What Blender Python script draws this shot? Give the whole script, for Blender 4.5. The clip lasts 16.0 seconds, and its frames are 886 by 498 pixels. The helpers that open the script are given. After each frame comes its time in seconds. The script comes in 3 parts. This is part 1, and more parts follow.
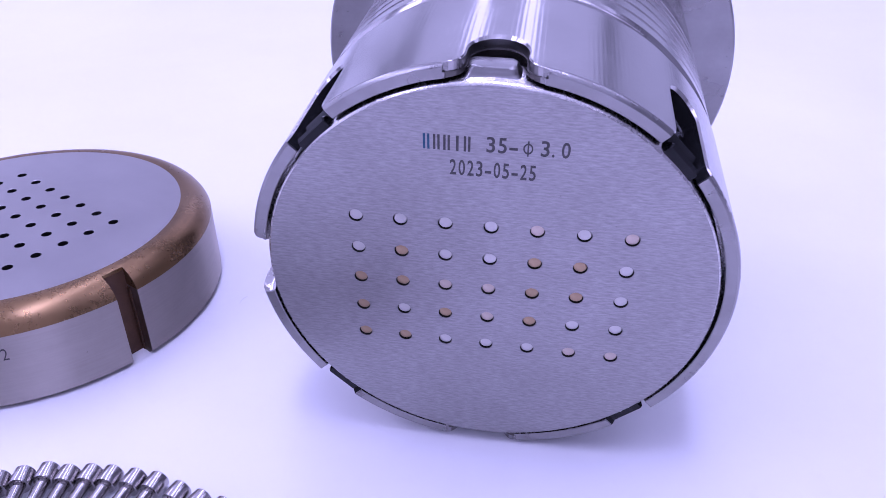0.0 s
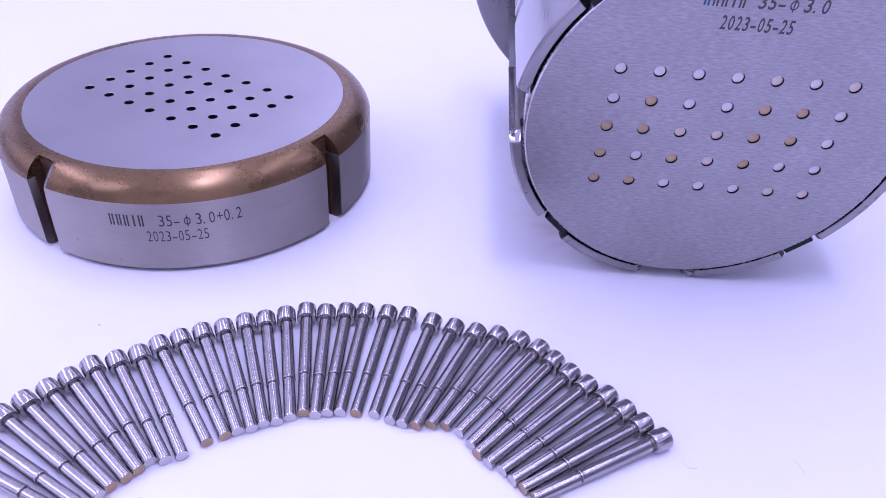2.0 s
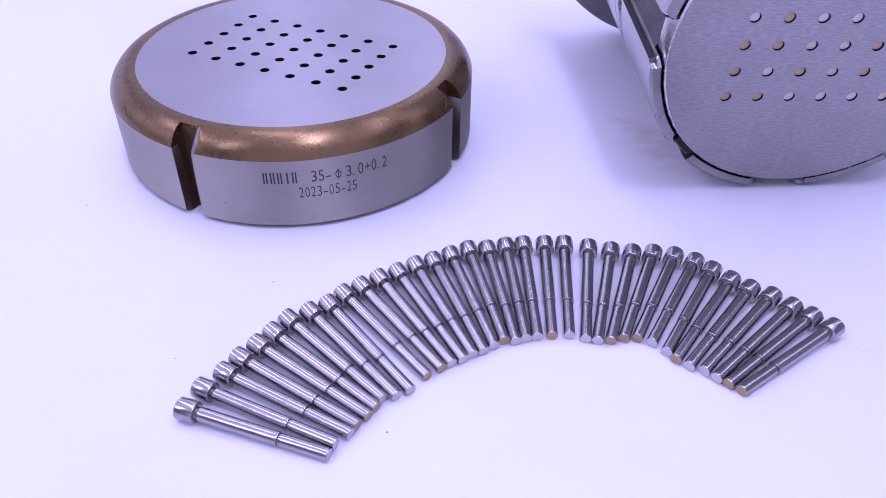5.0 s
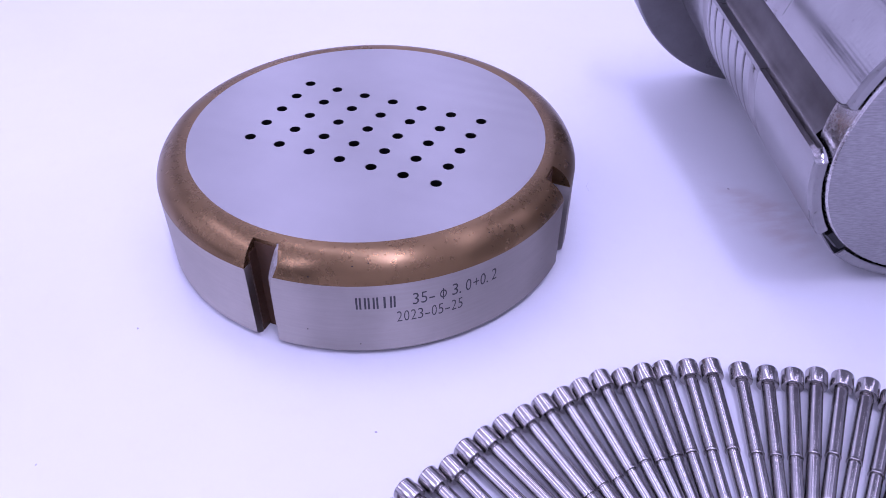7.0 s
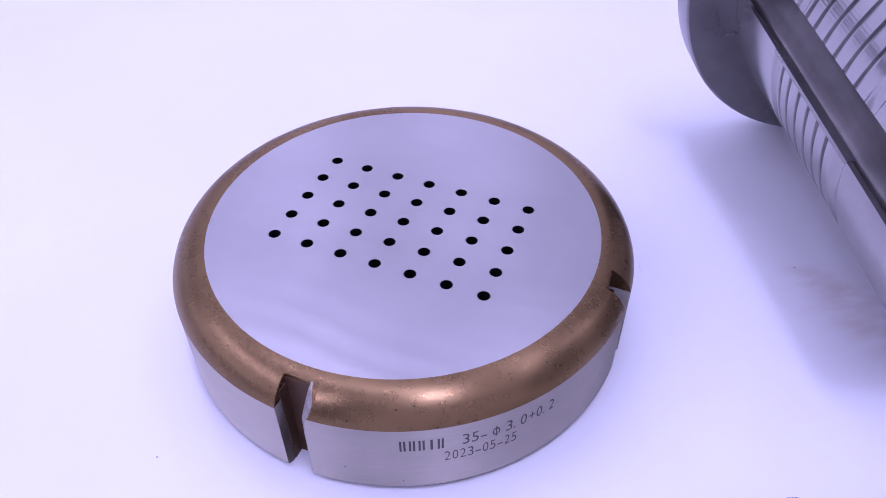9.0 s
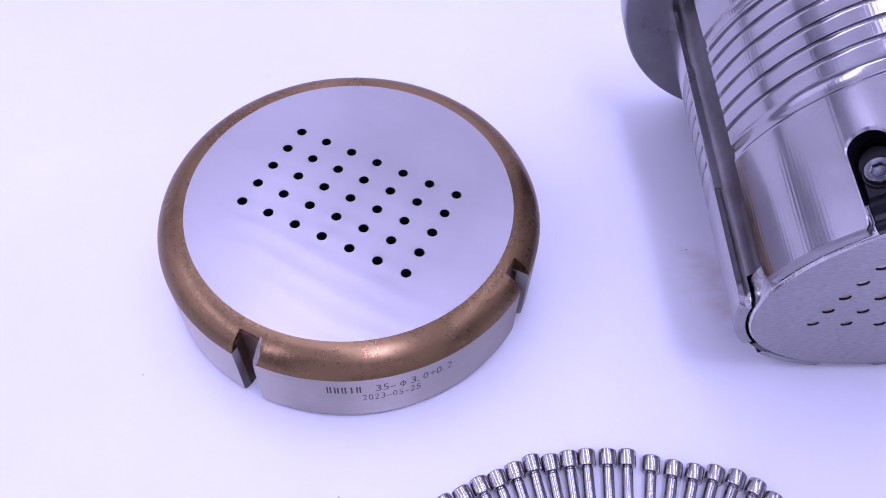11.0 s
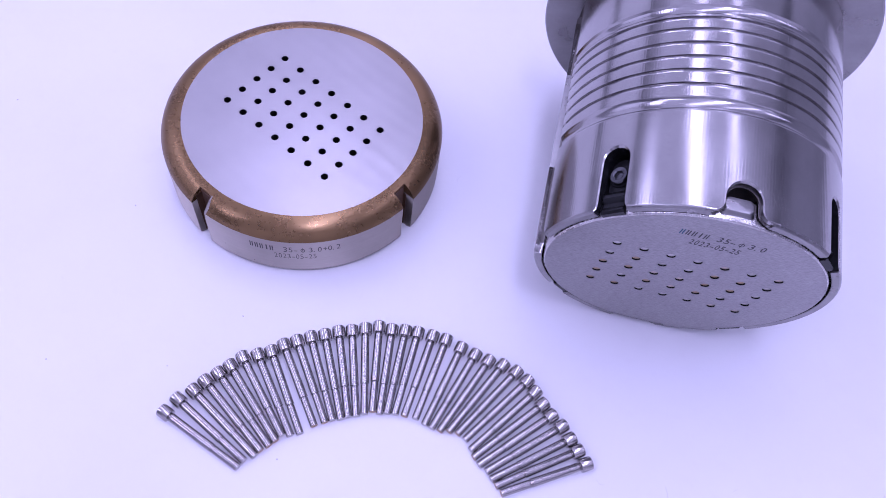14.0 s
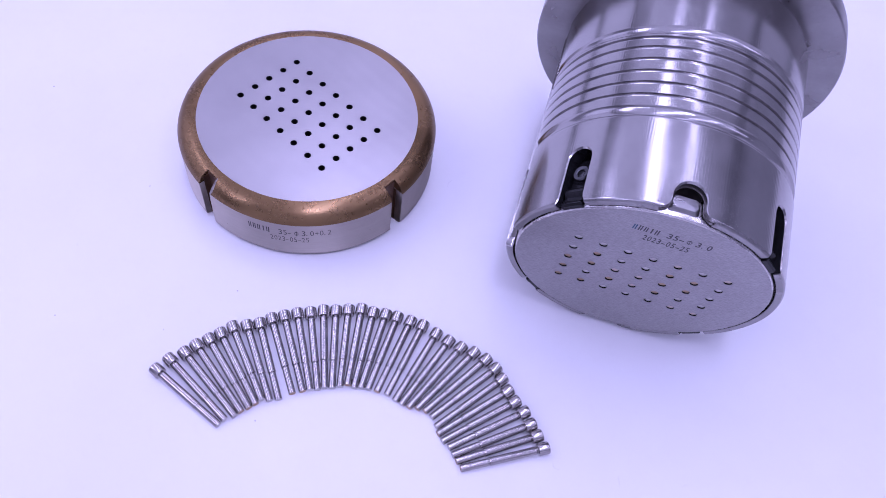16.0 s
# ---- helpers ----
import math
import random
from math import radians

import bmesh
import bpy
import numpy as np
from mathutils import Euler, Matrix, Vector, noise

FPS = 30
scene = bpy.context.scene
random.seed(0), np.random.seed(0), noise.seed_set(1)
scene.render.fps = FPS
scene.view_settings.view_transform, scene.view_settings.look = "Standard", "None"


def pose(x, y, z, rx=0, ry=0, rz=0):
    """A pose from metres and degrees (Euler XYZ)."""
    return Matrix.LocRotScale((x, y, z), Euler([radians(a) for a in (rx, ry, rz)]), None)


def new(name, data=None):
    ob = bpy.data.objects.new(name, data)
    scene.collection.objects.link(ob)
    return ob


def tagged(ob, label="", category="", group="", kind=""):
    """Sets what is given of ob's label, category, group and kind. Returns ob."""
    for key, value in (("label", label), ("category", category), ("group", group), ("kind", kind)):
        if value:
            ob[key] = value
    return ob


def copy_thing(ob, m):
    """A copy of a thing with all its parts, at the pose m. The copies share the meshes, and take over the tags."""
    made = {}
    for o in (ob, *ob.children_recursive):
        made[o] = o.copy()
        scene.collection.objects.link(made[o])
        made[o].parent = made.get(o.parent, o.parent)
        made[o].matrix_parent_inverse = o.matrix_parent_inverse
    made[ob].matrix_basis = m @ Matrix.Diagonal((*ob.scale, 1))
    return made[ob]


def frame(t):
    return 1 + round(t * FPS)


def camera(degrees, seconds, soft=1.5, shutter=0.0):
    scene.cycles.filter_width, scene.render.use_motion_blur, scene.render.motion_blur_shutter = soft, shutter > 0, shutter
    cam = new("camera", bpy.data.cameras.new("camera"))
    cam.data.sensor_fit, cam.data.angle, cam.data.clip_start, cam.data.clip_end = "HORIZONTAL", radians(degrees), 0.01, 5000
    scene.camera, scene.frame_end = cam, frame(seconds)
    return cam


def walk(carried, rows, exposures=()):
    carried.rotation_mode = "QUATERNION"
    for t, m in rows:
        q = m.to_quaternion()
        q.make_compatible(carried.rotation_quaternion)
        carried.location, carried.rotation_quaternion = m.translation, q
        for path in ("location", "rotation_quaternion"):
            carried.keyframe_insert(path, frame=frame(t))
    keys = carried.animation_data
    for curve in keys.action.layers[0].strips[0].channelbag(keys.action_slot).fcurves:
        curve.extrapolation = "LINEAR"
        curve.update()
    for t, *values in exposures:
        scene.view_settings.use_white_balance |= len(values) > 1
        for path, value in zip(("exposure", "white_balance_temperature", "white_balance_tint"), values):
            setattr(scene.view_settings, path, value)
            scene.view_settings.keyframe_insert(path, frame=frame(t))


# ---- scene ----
cam = camera(60.50, 16.0, 0.60)
walk(cam, [
    (0.0, pose(0.1615, -0.2135, 0.1526, 59.04, 0.25, 4.40)),
    (0.5, pose(0.1415, -0.2175, 0.1581, 57.26, -0.76, 3.09)),
    (1.0, pose(0.1194, -0.2207, 0.1595, 55.57, -1.81, 1.18)),
    (1.5, pose(0.0954, -0.2371, 0.1522, 54.28, -2.37, -0.39)),
    (2.0, pose(0.0765, -0.2497, 0.1481, 53.74, -2.60, -1.66)),
    (2.5, pose(0.0583, -0.2556, 0.1431, 52.99, -2.29, -2.58)),
    (3.0, pose(0.0447, -0.2579, 0.1367, 52.64, -1.76, -3.78)),
    (3.5, pose(0.0344, -0.2599, 0.1364, 52.39, -1.56, -5.19)),
    (3.7, pose(0.0296, -0.2618, 0.1357, 52.63, -1.70, -5.88)),
    (5.8, pose(0.0033, -0.2351, 0.1533, 49.45, -0.68, -9.47)),
    (6.0, pose(-0.0008, -0.2270, 0.1525, 49.85, -0.76, -9.74)),
    (6.5, pose(-0.0097, -0.2142, 0.1518, 49.14, -0.20, -9.93)),
    (7.0, pose(-0.0139, -0.1984, 0.1531, 49.33, -0.40, -10.33)),
    (7.5, pose(-0.0149, -0.1795, 0.1515, 48.88, -0.16, -10.63)),
    (8.0, pose(-0.0163, -0.1687, 0.1659, 48.96, 0.10, -11.27)),
    (8.2, pose(-0.0171, -0.1652, 0.1656, 48.49, 0.68, -11.33)),
    (10.3, pose(-0.0063, -0.1519, 0.1994, 40.81, -0.71, -8.18)),
    (10.5, pose(-0.0017, -0.1538, 0.2087, 39.07, -0.64, -8.14)),
    (11.0, pose(0.0049, -0.1603, 0.2236, 35.78, -2.16, -6.49)),
    (11.5, pose(0.0144, -0.1644, 0.2384, 32.41, -3.79, -4.60)),
    (12.0, pose(0.0247, -0.1687, 0.2543, 30.05, -4.52, -1.96)),
    (12.5, pose(0.0369, -0.1828, 0.2751, 28.86, -4.92, 0.71)),
    (13.0, pose(0.0497, -0.1955, 0.2889, 28.88, -5.40, 3.25)),
    (13.5, pose(0.0569, -0.2060, 0.2974, 29.34, -5.46, 5.59)),
    (14.0, pose(0.0616, -0.2147, 0.3018, 29.67, -5.83, 7.00)),
    (14.5, pose(0.0641, -0.2200, 0.3045, 29.96, -5.85, 7.63)),
    (15.0, pose(0.0655, -0.2228, 0.3056, 30.16, -5.86, 8.02)),
    (15.5, pose(0.0722, -0.2300, 0.3081, 30.77, -5.76, 9.28)),
    (16.0, pose(0.0854, -0.2428, 0.3138, 32.38, -6.00, 11.29)),
], [(0.0, -1.18, 4870.0, 60.0), (1.5, -1.18, 4880.0, 60.0), (3.0, -1.24, 4880.0, 59.0), (7.5, -1.31, 4970.0, 57.0), (11.0, -1.31, 4960.0, 57.0), (13.0, -1.41, 4980.0, 57.0), (16.0, -1.45, 4960.0, 57.0)])

# ---- room and light ----
world = bpy.data.worlds.new("world")
scene.world = world
world.use_nodes = True
world.node_tree.nodes["Background"].inputs[0].default_value = (0.9, 0.92, 1.0, 1)
world.node_tree.nodes["Background"].inputs[1].default_value = 0.02


def light_panel(x, y, z, width, length, watts):
    """A flat area lamp, shining down until it is turned; used for lamps and added fill."""
    data = bpy.data.lights.new("panel_lamp", "AREA")
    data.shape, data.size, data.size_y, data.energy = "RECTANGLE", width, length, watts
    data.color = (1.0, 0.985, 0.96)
    lamp = new("panel_lamp", data)
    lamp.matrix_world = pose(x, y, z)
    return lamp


# the panels at (-1.70, 0.35) and (0.40, -1.55) are added fill, not fixtures
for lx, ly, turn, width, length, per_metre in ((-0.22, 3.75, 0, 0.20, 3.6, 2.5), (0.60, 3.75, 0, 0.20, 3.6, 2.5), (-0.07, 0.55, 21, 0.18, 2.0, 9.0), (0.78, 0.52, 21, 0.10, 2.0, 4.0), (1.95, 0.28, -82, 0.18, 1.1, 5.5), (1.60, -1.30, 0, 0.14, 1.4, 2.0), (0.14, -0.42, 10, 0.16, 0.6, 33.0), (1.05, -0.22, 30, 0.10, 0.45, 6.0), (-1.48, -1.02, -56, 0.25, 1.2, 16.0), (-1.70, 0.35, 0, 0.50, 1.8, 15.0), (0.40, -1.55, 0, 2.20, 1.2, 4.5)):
    light_panel(lx, ly, 1.98, width, length, per_metre * length).matrix_world = pose(lx, ly, 1.98, 0, 0, turn)
# added fill, out of view: a broad overhead sheet between and over the panels
light_panel(-0.2, 1.9, 2.035, 4.4, 8.2, 46.0)
# added fill field, turned so its edge mirrors across the disc
turned_fill = light_panel(0.0, 0.0, 2.03, 4.0, 2.6, 30.0)
turned_fill.matrix_world = pose(-0.45, 0.28, 2.03, 0, 0, -25.6)
# added fill for the disc top and the barrel
light_panel(0.40, 3.6, 2.0, 3.6, 3.2, 34.0)
# fill panels added behind and beside the table, no known windows there
north_fill = light_panel(0.0, 6.10, 0.90, 5.0, 2.0, 40.0)
north_fill.matrix_world = pose(0.0, 6.10, 0.90, -90, 0, 0)
south_fill = light_panel(0.3, -2.52, 1.0, 4.0, 1.5, 21.0)
south_fill.matrix_world = pose(0.3, -2.52, 1.0, 90, 0, 0)
west_fill = light_panel(-2.52, 0.1, 1.25, 3.0, 1.3, 24.0)
west_fill.matrix_world = pose(-2.52, 0.1, 1.25, -90, 0, 90)
far_west_fill = light_panel(-2.52, 3.8, 1.05, 4.0, 1.7, 32.0)
far_west_fill.matrix_world = pose(-2.52, 3.8, 1.05, -90, 0, 90)
east_fill = light_panel(2.52, 3.8, 1.05, 4.0, 1.7, 15.0)
east_fill.matrix_world = pose(2.52, 3.8, 1.05, -90, 0, -90)


# ---- materials ----
class Nodes:
    """A small builder for one node material."""

    def __init__(self, name):
        self.mat = bpy.data.materials.new(name)
        self.mat.use_nodes = True
        self.tree = self.mat.node_tree
        self.bsdf = self.tree.nodes["Principled BSDF"]

    def add(self, kind, **inputs):
        node = self.tree.nodes.new(kind)
        for key, value in inputs.items():
            self.put(node, key.replace("_", " "), value)
        return node

    def put(self, node, key, value):
        socket = node.inputs[int(key[1:])] if key[0] == "i" and key[1:].isdigit() else node.inputs[key]
        if isinstance(value, bpy.types.NodeSocket):
            self.tree.links.new(value, socket)
        else:
            socket.default_value = value

    def set(self, **inputs):
        for key, value in inputs.items():
            self.put(self.bsdf, key.replace("_", " "), value)

    def math(self, op, a, b=0.0):
        node = self.add("ShaderNodeMath")
        node.operation = op
        self.put(node, "i0", a)
        self.put(node, "i1", b)
        return node.outputs[0]

    def place(self):
        return self.add("ShaderNodeTexCoord").outputs["Object"]

    def stretched(self, sx, sy, sz):
        node = self.add("ShaderNodeMapping", Vector=self.place(), Scale=(sx, sy, sz))
        return node.outputs[0]

    def round_axis(self, around, along):
        """Coordinates that run round the z axis and along it, each with a scale of its own."""
        xyz = self.add("ShaderNodeSeparateXYZ", Vector=self.place())
        angle = self.math("ARCTAN2", xyz.outputs[0], xyz.outputs[1])
        out = self.add("ShaderNodeCombineXYZ", X=self.math("MULTIPLY", angle, around), Y=self.math("MULTIPLY", xyz.outputs[2], along))
        return out.outputs[0]

    def noise(self, vector, scale, detail=3.0, rough=0.55):
        return self.add("ShaderNodeTexNoise", Vector=vector, Scale=scale, Detail=detail, Roughness=rough).outputs[0]

    def span(self, value, low, high, a=0.3, b=0.7):
        node = self.add("ShaderNodeMapRange", Value=value)
        for key, v in (("From Min", a), ("From Max", b), ("To Min", low), ("To Max", high)):
            node.inputs[key].default_value = v
        return node.outputs[0]

    def blend(self, factor, a, b):
        node = self.add("ShaderNodeMix")
        node.data_type = "RGBA"
        self.put(node, "i0", factor)
        self.put(node, "i6", a)
        self.put(node, "i7", b)
        return node.outputs[2]

    def bump(self, height, strength, distance):
        self.set(Normal=self.add("ShaderNodeBump", Height=height, Strength=strength, Distance=distance).outputs[0])


def metal(name, dark, light, rough, grain, grain_scale, relief, metallic=1.0, lathe=False, blotch=60.0, specks=0.0, tone=0.0, lumps=0.0, lump_scale=(1, 1, 1), height=0.00002, turned="", streak=0.8, chatter=0.0):
    """Worn machined metal: a directional grain, broad blotches, and pits and waves where wanted. turned: the axis round which the tool marks run."""
    n = Nodes(name)
    where = n.round_axis(*grain[:2]) if lathe else n.stretched(*grain)
    fine = n.noise(where, grain_scale, 4.0, 0.65)
    broad = n.noise(n.place(), blotch, 4.0, 0.6)
    colour = n.blend(n.span(broad, 0.0, 1.0), (*dark, 1), (*light, 1))
    if tone:
        colour = n.blend(n.span(fine, 0.0, tone), colour, tuple(0.45 * v for v in dark) + (1,))
    r = n.math("ADD", n.span(fine, rough[0], rough[1]), n.span(broad, -0.03, 0.05))
    if specks:
        pits = n.noise(n.place(), 1400.0, 2.0, 0.5)
        patch = n.noise(n.place(), 90.0, 2.0, 0.5)
        pit = n.math("MULTIPLY", n.span(pits, 0.0, specks, 0.68, 0.74), n.span(patch, 0.0, 1.0, 0.5, 0.6))
        colour = n.blend(pit, colour, (dark[0] * 0.3, dark[1] * 0.3, dark[2] * 0.3, 1))
    n.set(Base_Color=colour, Metallic=metallic, Roughness=r)
    if turned:
        tangent = n.add("ShaderNodeTangent")
        tangent.direction_type, tangent.axis = "RADIAL", turned
        n.set(Anisotropic=streak, Anisotropic_Rotation=0.25, Tangent=tangent.outputs[0])
    if not relief and not lumps:
        return n.mat
    relief_map = n.add("ShaderNodeBump", Height=fine, Strength=relief, Distance=height)
    if chatter:
        xyz = n.add("ShaderNodeSeparateXYZ", Vector=n.place())
        drift = n.span(n.noise(n.round_axis(1.0, 12.0), 1.0, 1.0, 0.4), 0.0, 9.0, 0.0, 1.0)
        ribs = n.math("SINE", n.math("ADD", n.math("MULTIPLY", n.math("ARCTAN2", xyz.outputs[0], xyz.outputs[1]), 330.0), drift))
        zone = n.span(n.noise(n.round_axis(1.6, 22.0), 1.3, 2.0, 0.5), 0.0, 1.0, 0.42, 0.62)
        rib_map = n.add("ShaderNodeBump", Height=n.math("MULTIPLY", ribs, zone), Strength=1.0, Distance=chatter)
        n.put(relief_map, "Normal", rib_map.outputs[0])
    if lumps:
        wave = n.noise(n.stretched(*lump_scale), 1.0, 2.0, 0.5)
        under = n.add("ShaderNodeBump", Height=wave, Strength=1.0, Distance=lumps)
        n.put(relief_map, "Normal", under.outputs[0])
    n.set(Normal=relief_map.outputs[0])
    return n.mat


def ground_steel():
    """Surface-ground steel: satin, with faint cross waves left by the wheel and small nicks."""
    n = Nodes("ground_steel")
    broad = n.noise(n.place(), 40.0, 3.0, 0.5)
    xyz = n.add("ShaderNodeSeparateXYZ", Vector=n.place())
    drift = n.span(n.noise(n.place(), 28.0, 1.0, 0.4), 0.0, 7.0, 0.0, 1.0)
    wave = n.math("SINE", n.math("ADD", n.math("MULTIPLY", xyz.outputs[1], 820.0), drift))
    n.set(Base_Color=n.blend(n.span(broad, 0.0, 1.0), (0.39, 0.372, 0.372, 1), (0.43, 0.412, 0.41, 1)), Metallic=1.0, Roughness=n.math("ADD", n.span(broad, 0.295, 0.315), n.span(n.noise(n.place(), 1500.0, 2.0, 0.5), 0.0, 0.03)))
    low = n.add("ShaderNodeBump", Height=wave, Strength=1.0, Distance=0.000015)
    grit = n.noise(n.stretched(500.0, 900.0, 1.0), 1.0, 2.0, 0.5)
    n.set(Normal=n.add("ShaderNodeBump", Height=grit, Strength=1.0, Distance=0.000006, Normal=low.outputs[0]).outputs[0])
    return n.mat


STEEL_PLATE = metal("brushed_steel", (0.355, 0.342, 0.345), (0.42, 0.407, 0.41), (0.31, 0.44), (70, 380, 70), 6.0, 0.9, tone=0.52, specks=0.3)
STEEL_TOP = ground_steel()
STEEL_SIDE = metal("turned_steel", (0.45, 0.412, 0.37), (0.52, 0.478, 0.435), (0.58, 0.64), (1.0, 300.0, 0), 4.0, 0.12, lathe=True, tone=0.08, turned="Z", streak=1.0)
STEEL_FLANGE = metal("flange_steel", (0.27, 0.26, 0.26), (0.35, 0.34, 0.34), (0.26, 0.32), (1.0, 300.0, 0), 4.0, 0.1, lathe=True, tone=0.15, specks=0.5)
STEEL_SLEEVE = metal("turned_sleeve_steel", (0.38, 0.365, 0.365), (0.45, 0.435, 0.435), (0.15, 0.19), (7.0, 900.0, 0), 3.0, 0.3, lathe=True, tone=0.15, specks=0.5, turned="Z", streak=0.5, chatter=0.0000045, height=0.00001)
# sleeve steel darkened for keyway and notch insides, their shade in the colour
RECESS_SHADE = metal("recess_shade_steel", (0.10, 0.092, 0.088), (0.18, 0.167, 0.16), (0.30, 0.38), (300, 8, 300), 2.0, 0.15, specks=0.5)
# hole walls near black: shade of the bores is in the colour; pits too
HOLE_SHADE = metal("hole_wall_shade", (0.025, 0.025, 0.026), (0.05, 0.048, 0.05), (0.45, 0.6), (200, 200, 200), 5.0, 0.3)
STEEL_PIN = metal("pin_steel", (0.38, 0.357, 0.346), (0.47, 0.446, 0.431), (0.15, 0.19), (900.0, 60.0, 60.0), 1.5, 0.0, tone=0.10, turned="X", streak=0.5)
STEEL_TIP = metal("tip_steel", (0.50, 0.48, 0.46), (0.60, 0.58, 0.56), (0.32, 0.45), (400, 400, 400), 5.0, 0.4)
BRONZE_TIP = metal("tip_bronze", (0.38, 0.265, 0.155), (0.48, 0.355, 0.23), (0.35, 0.5), (400, 400, 400), 5.0, 0.4, blotch=500)
PALE_TIP = metal("tip_tarnished", (0.50, 0.41, 0.34), (0.60, 0.52, 0.45), (0.35, 0.5), (400, 400, 400), 5.0, 0.4, blotch=500)
BRONZE = metal("bronze_oxide", (0.166, 0.102, 0.047), (0.222, 0.138, 0.062), (0.24, 0.29), (60, 60, 60), 9.0, 0.0, metallic=0.9, blotch=30, turned="Z", streak=0.8)
# brown of the slots, darkened for the shade inside; also the disc's foot edge
BROWN = metal("brown_dark", (0.045, 0.022, 0.011), (0.11, 0.055, 0.026), (0.42, 0.55), (150, 150, 150), 9.0, 0.6, metallic=0.45)
EDGE = metal("bright_steel_edge", (0.50, 0.48, 0.47), (0.62, 0.60, 0.59), (0.20, 0.30), (150, 150, 150), 9.0, 0.4, blotch=260)
WORN = metal("worn_corner", (0.30, 0.26, 0.23), (0.46, 0.43, 0.41), (0.38, 0.5), (150, 150, 150), 9.0, 0.6, blotch=420, tone=0.4)
SCREW = metal("screw_oxide", (0.06, 0.06, 0.065), (0.12, 0.12, 0.128), (0.18, 0.24), (300, 300, 300), 4.0, 0.4, metallic=0.9)
# real black of clip and washer; on slot walls it is painted shade
OXIDE_AND_SHADE = metal("oxide_and_shade", (0.008, 0.008, 0.009), (0.02, 0.02, 0.022), (0.16, 0.20), (300, 300, 300), 4.0, 0.4, metallic=0.4)


OXIDE_AND_SHADE.node_tree.nodes["Principled BSDF"].inputs["Specular IOR Level"].default_value = 0.25


def etched():
    n = Nodes("etched_mark")
    n.set(Base_Color=n.blend(n.noise(n.place(), 900.0), (0.030, 0.028, 0.030, 1), (0.10, 0.095, 0.10, 1)), Metallic=0.4, Roughness=0.6)
    return n.mat


def blue_etch():
    n = Nodes("etched_mark_blue")
    n.set(Base_Color=n.blend(n.noise(n.place(), 700.0), (0.02, 0.05, 0.10, 1), (0.05, 0.14, 0.20, 1)), Metallic=0.7, Roughness=0.45)
    return n.mat


def white_board():
    n = Nodes("white_laminate")
    broad = n.noise(n.place(), 7.0, 5.0, 0.6)
    fine = n.noise(n.place(), 160.0, 4.0, 0.6)
    c = n.blend(n.span(broad, 0.0, 1.0), (0.70, 0.69, 0.70, 1), (0.75, 0.745, 0.75, 1))
    c = n.blend(n.span(fine, 0.0, 0.12, 0.55, 0.75), c, (0.66, 0.63, 0.64, 1))
    # faint brownish wipe marks
    for x, y, turn, long, wide in ((0.1265, -0.0180, 52.0, 55.0, 150.0), (0.1275, -0.0370, 75.0, 60.0, 110.0), (0.1300, -0.0250, 30.0, 40.0, 60.0)):
        to = n.add("ShaderNodeMapping", Vector=n.place(), Location=(-x, -y, 0))
        to = n.add("ShaderNodeMapping", Vector=to.outputs[0], Rotation=(0, 0, radians(turn)))
        to = n.add("ShaderNodeMapping", Vector=to.outputs[0], Scale=(long, wide, 1))
        length = n.add("ShaderNodeVectorMath", Vector=to.outputs[0])
        length.operation = "LENGTH"
        mark = n.math("MULTIPLY", n.span(length.outputs["Value"], 0.6, 0.0, 0.1, 1.0), n.span(n.noise(n.stretched(60, 150, 1), 1.5, 4.0), 0.1, 1.0, 0.35, 0.65))
        c = n.blend(mark, c, (0.58, 0.50, 0.48, 1))
    n.set(Base_Color=c, Roughness=n.span(broad, 0.42, 0.55))
    n.bump(fine, 0.08, 0.0002)
    return n.mat


def plain(name, colour, rough):
    n = Nodes(name)
    tone = n.noise(n.place(), 3.0, 4.0, 0.6)
    n.set(Base_Color=n.blend(n.span(tone, 0.0, 1.0), tuple(0.94 * v for v in colour) + (1,), (*colour, 1)), Roughness=rough)
    return n.mat


ETCH, ETCH_BLUE, WHITE = etched(), blue_etch(), white_board()
WALL, DUST, LINT = plain("wall_paint", (0.48, 0.48, 0.49), 0.8), plain("dust", (0.42, 0.38, 0.38), 0.9), plain("lint", (0.58, 0.56, 0.60), 0.9)


# ---- building helpers ----
def mesh_from(bm, name, material=None, angle=32.0):
    bmesh.ops.recalc_face_normals(bm, faces=bm.faces)
    me = bpy.data.meshes.new(name)
    bm.to_mesh(me)
    bm.free()
    me.shade_smooth()
    me.set_sharp_from_angle(angle=radians(angle))
    if material:
        me.materials.append(material)
    return me


def part(name, bm, material, parent, label="", m=None):
    """Links a bmesh, or a finished mesh, as one object under a thing or a part."""
    me = mesh_from(bm, name, material) if isinstance(bm, bmesh.types.BMesh) else bm
    ob = new(name, me)
    ob.parent = parent
    if m is not None:
        ob.matrix_local = m
    return tagged(ob, label)


def thing(name, m, label, category, group="", kind=""):
    ob = new(name)
    ob.empty_display_size = 0.01
    ob.matrix_world = m
    return tagged(ob, label, category, group, kind)


def lathe(profile, segments, closed=False):
    """Turns (radius, z) points round the z axis."""
    bm = bmesh.new()
    rings = []
    for r, z in profile:
        if r < 1e-7:
            rings.append([bm.verts.new((0, 0, z))] * segments)
        else:
            turns = [2 * math.pi * (k + 0.37) / segments for k in range(segments)]
            rings.append([bm.verts.new((r * math.sin(a), r * math.cos(a), z)) for a in turns])
    pairs = list(zip(rings, rings[1:])) + ([(rings[-1], rings[0])] if closed else [])
    for a, b in pairs:
        for k in range(segments):
            q = []
            for v in (a[k], a[(k + 1) % segments], b[(k + 1) % segments], b[k]):
                if v not in q:
                    q.append(v)
            if len(q) > 2:
                bm.faces.new(q)
    return bm


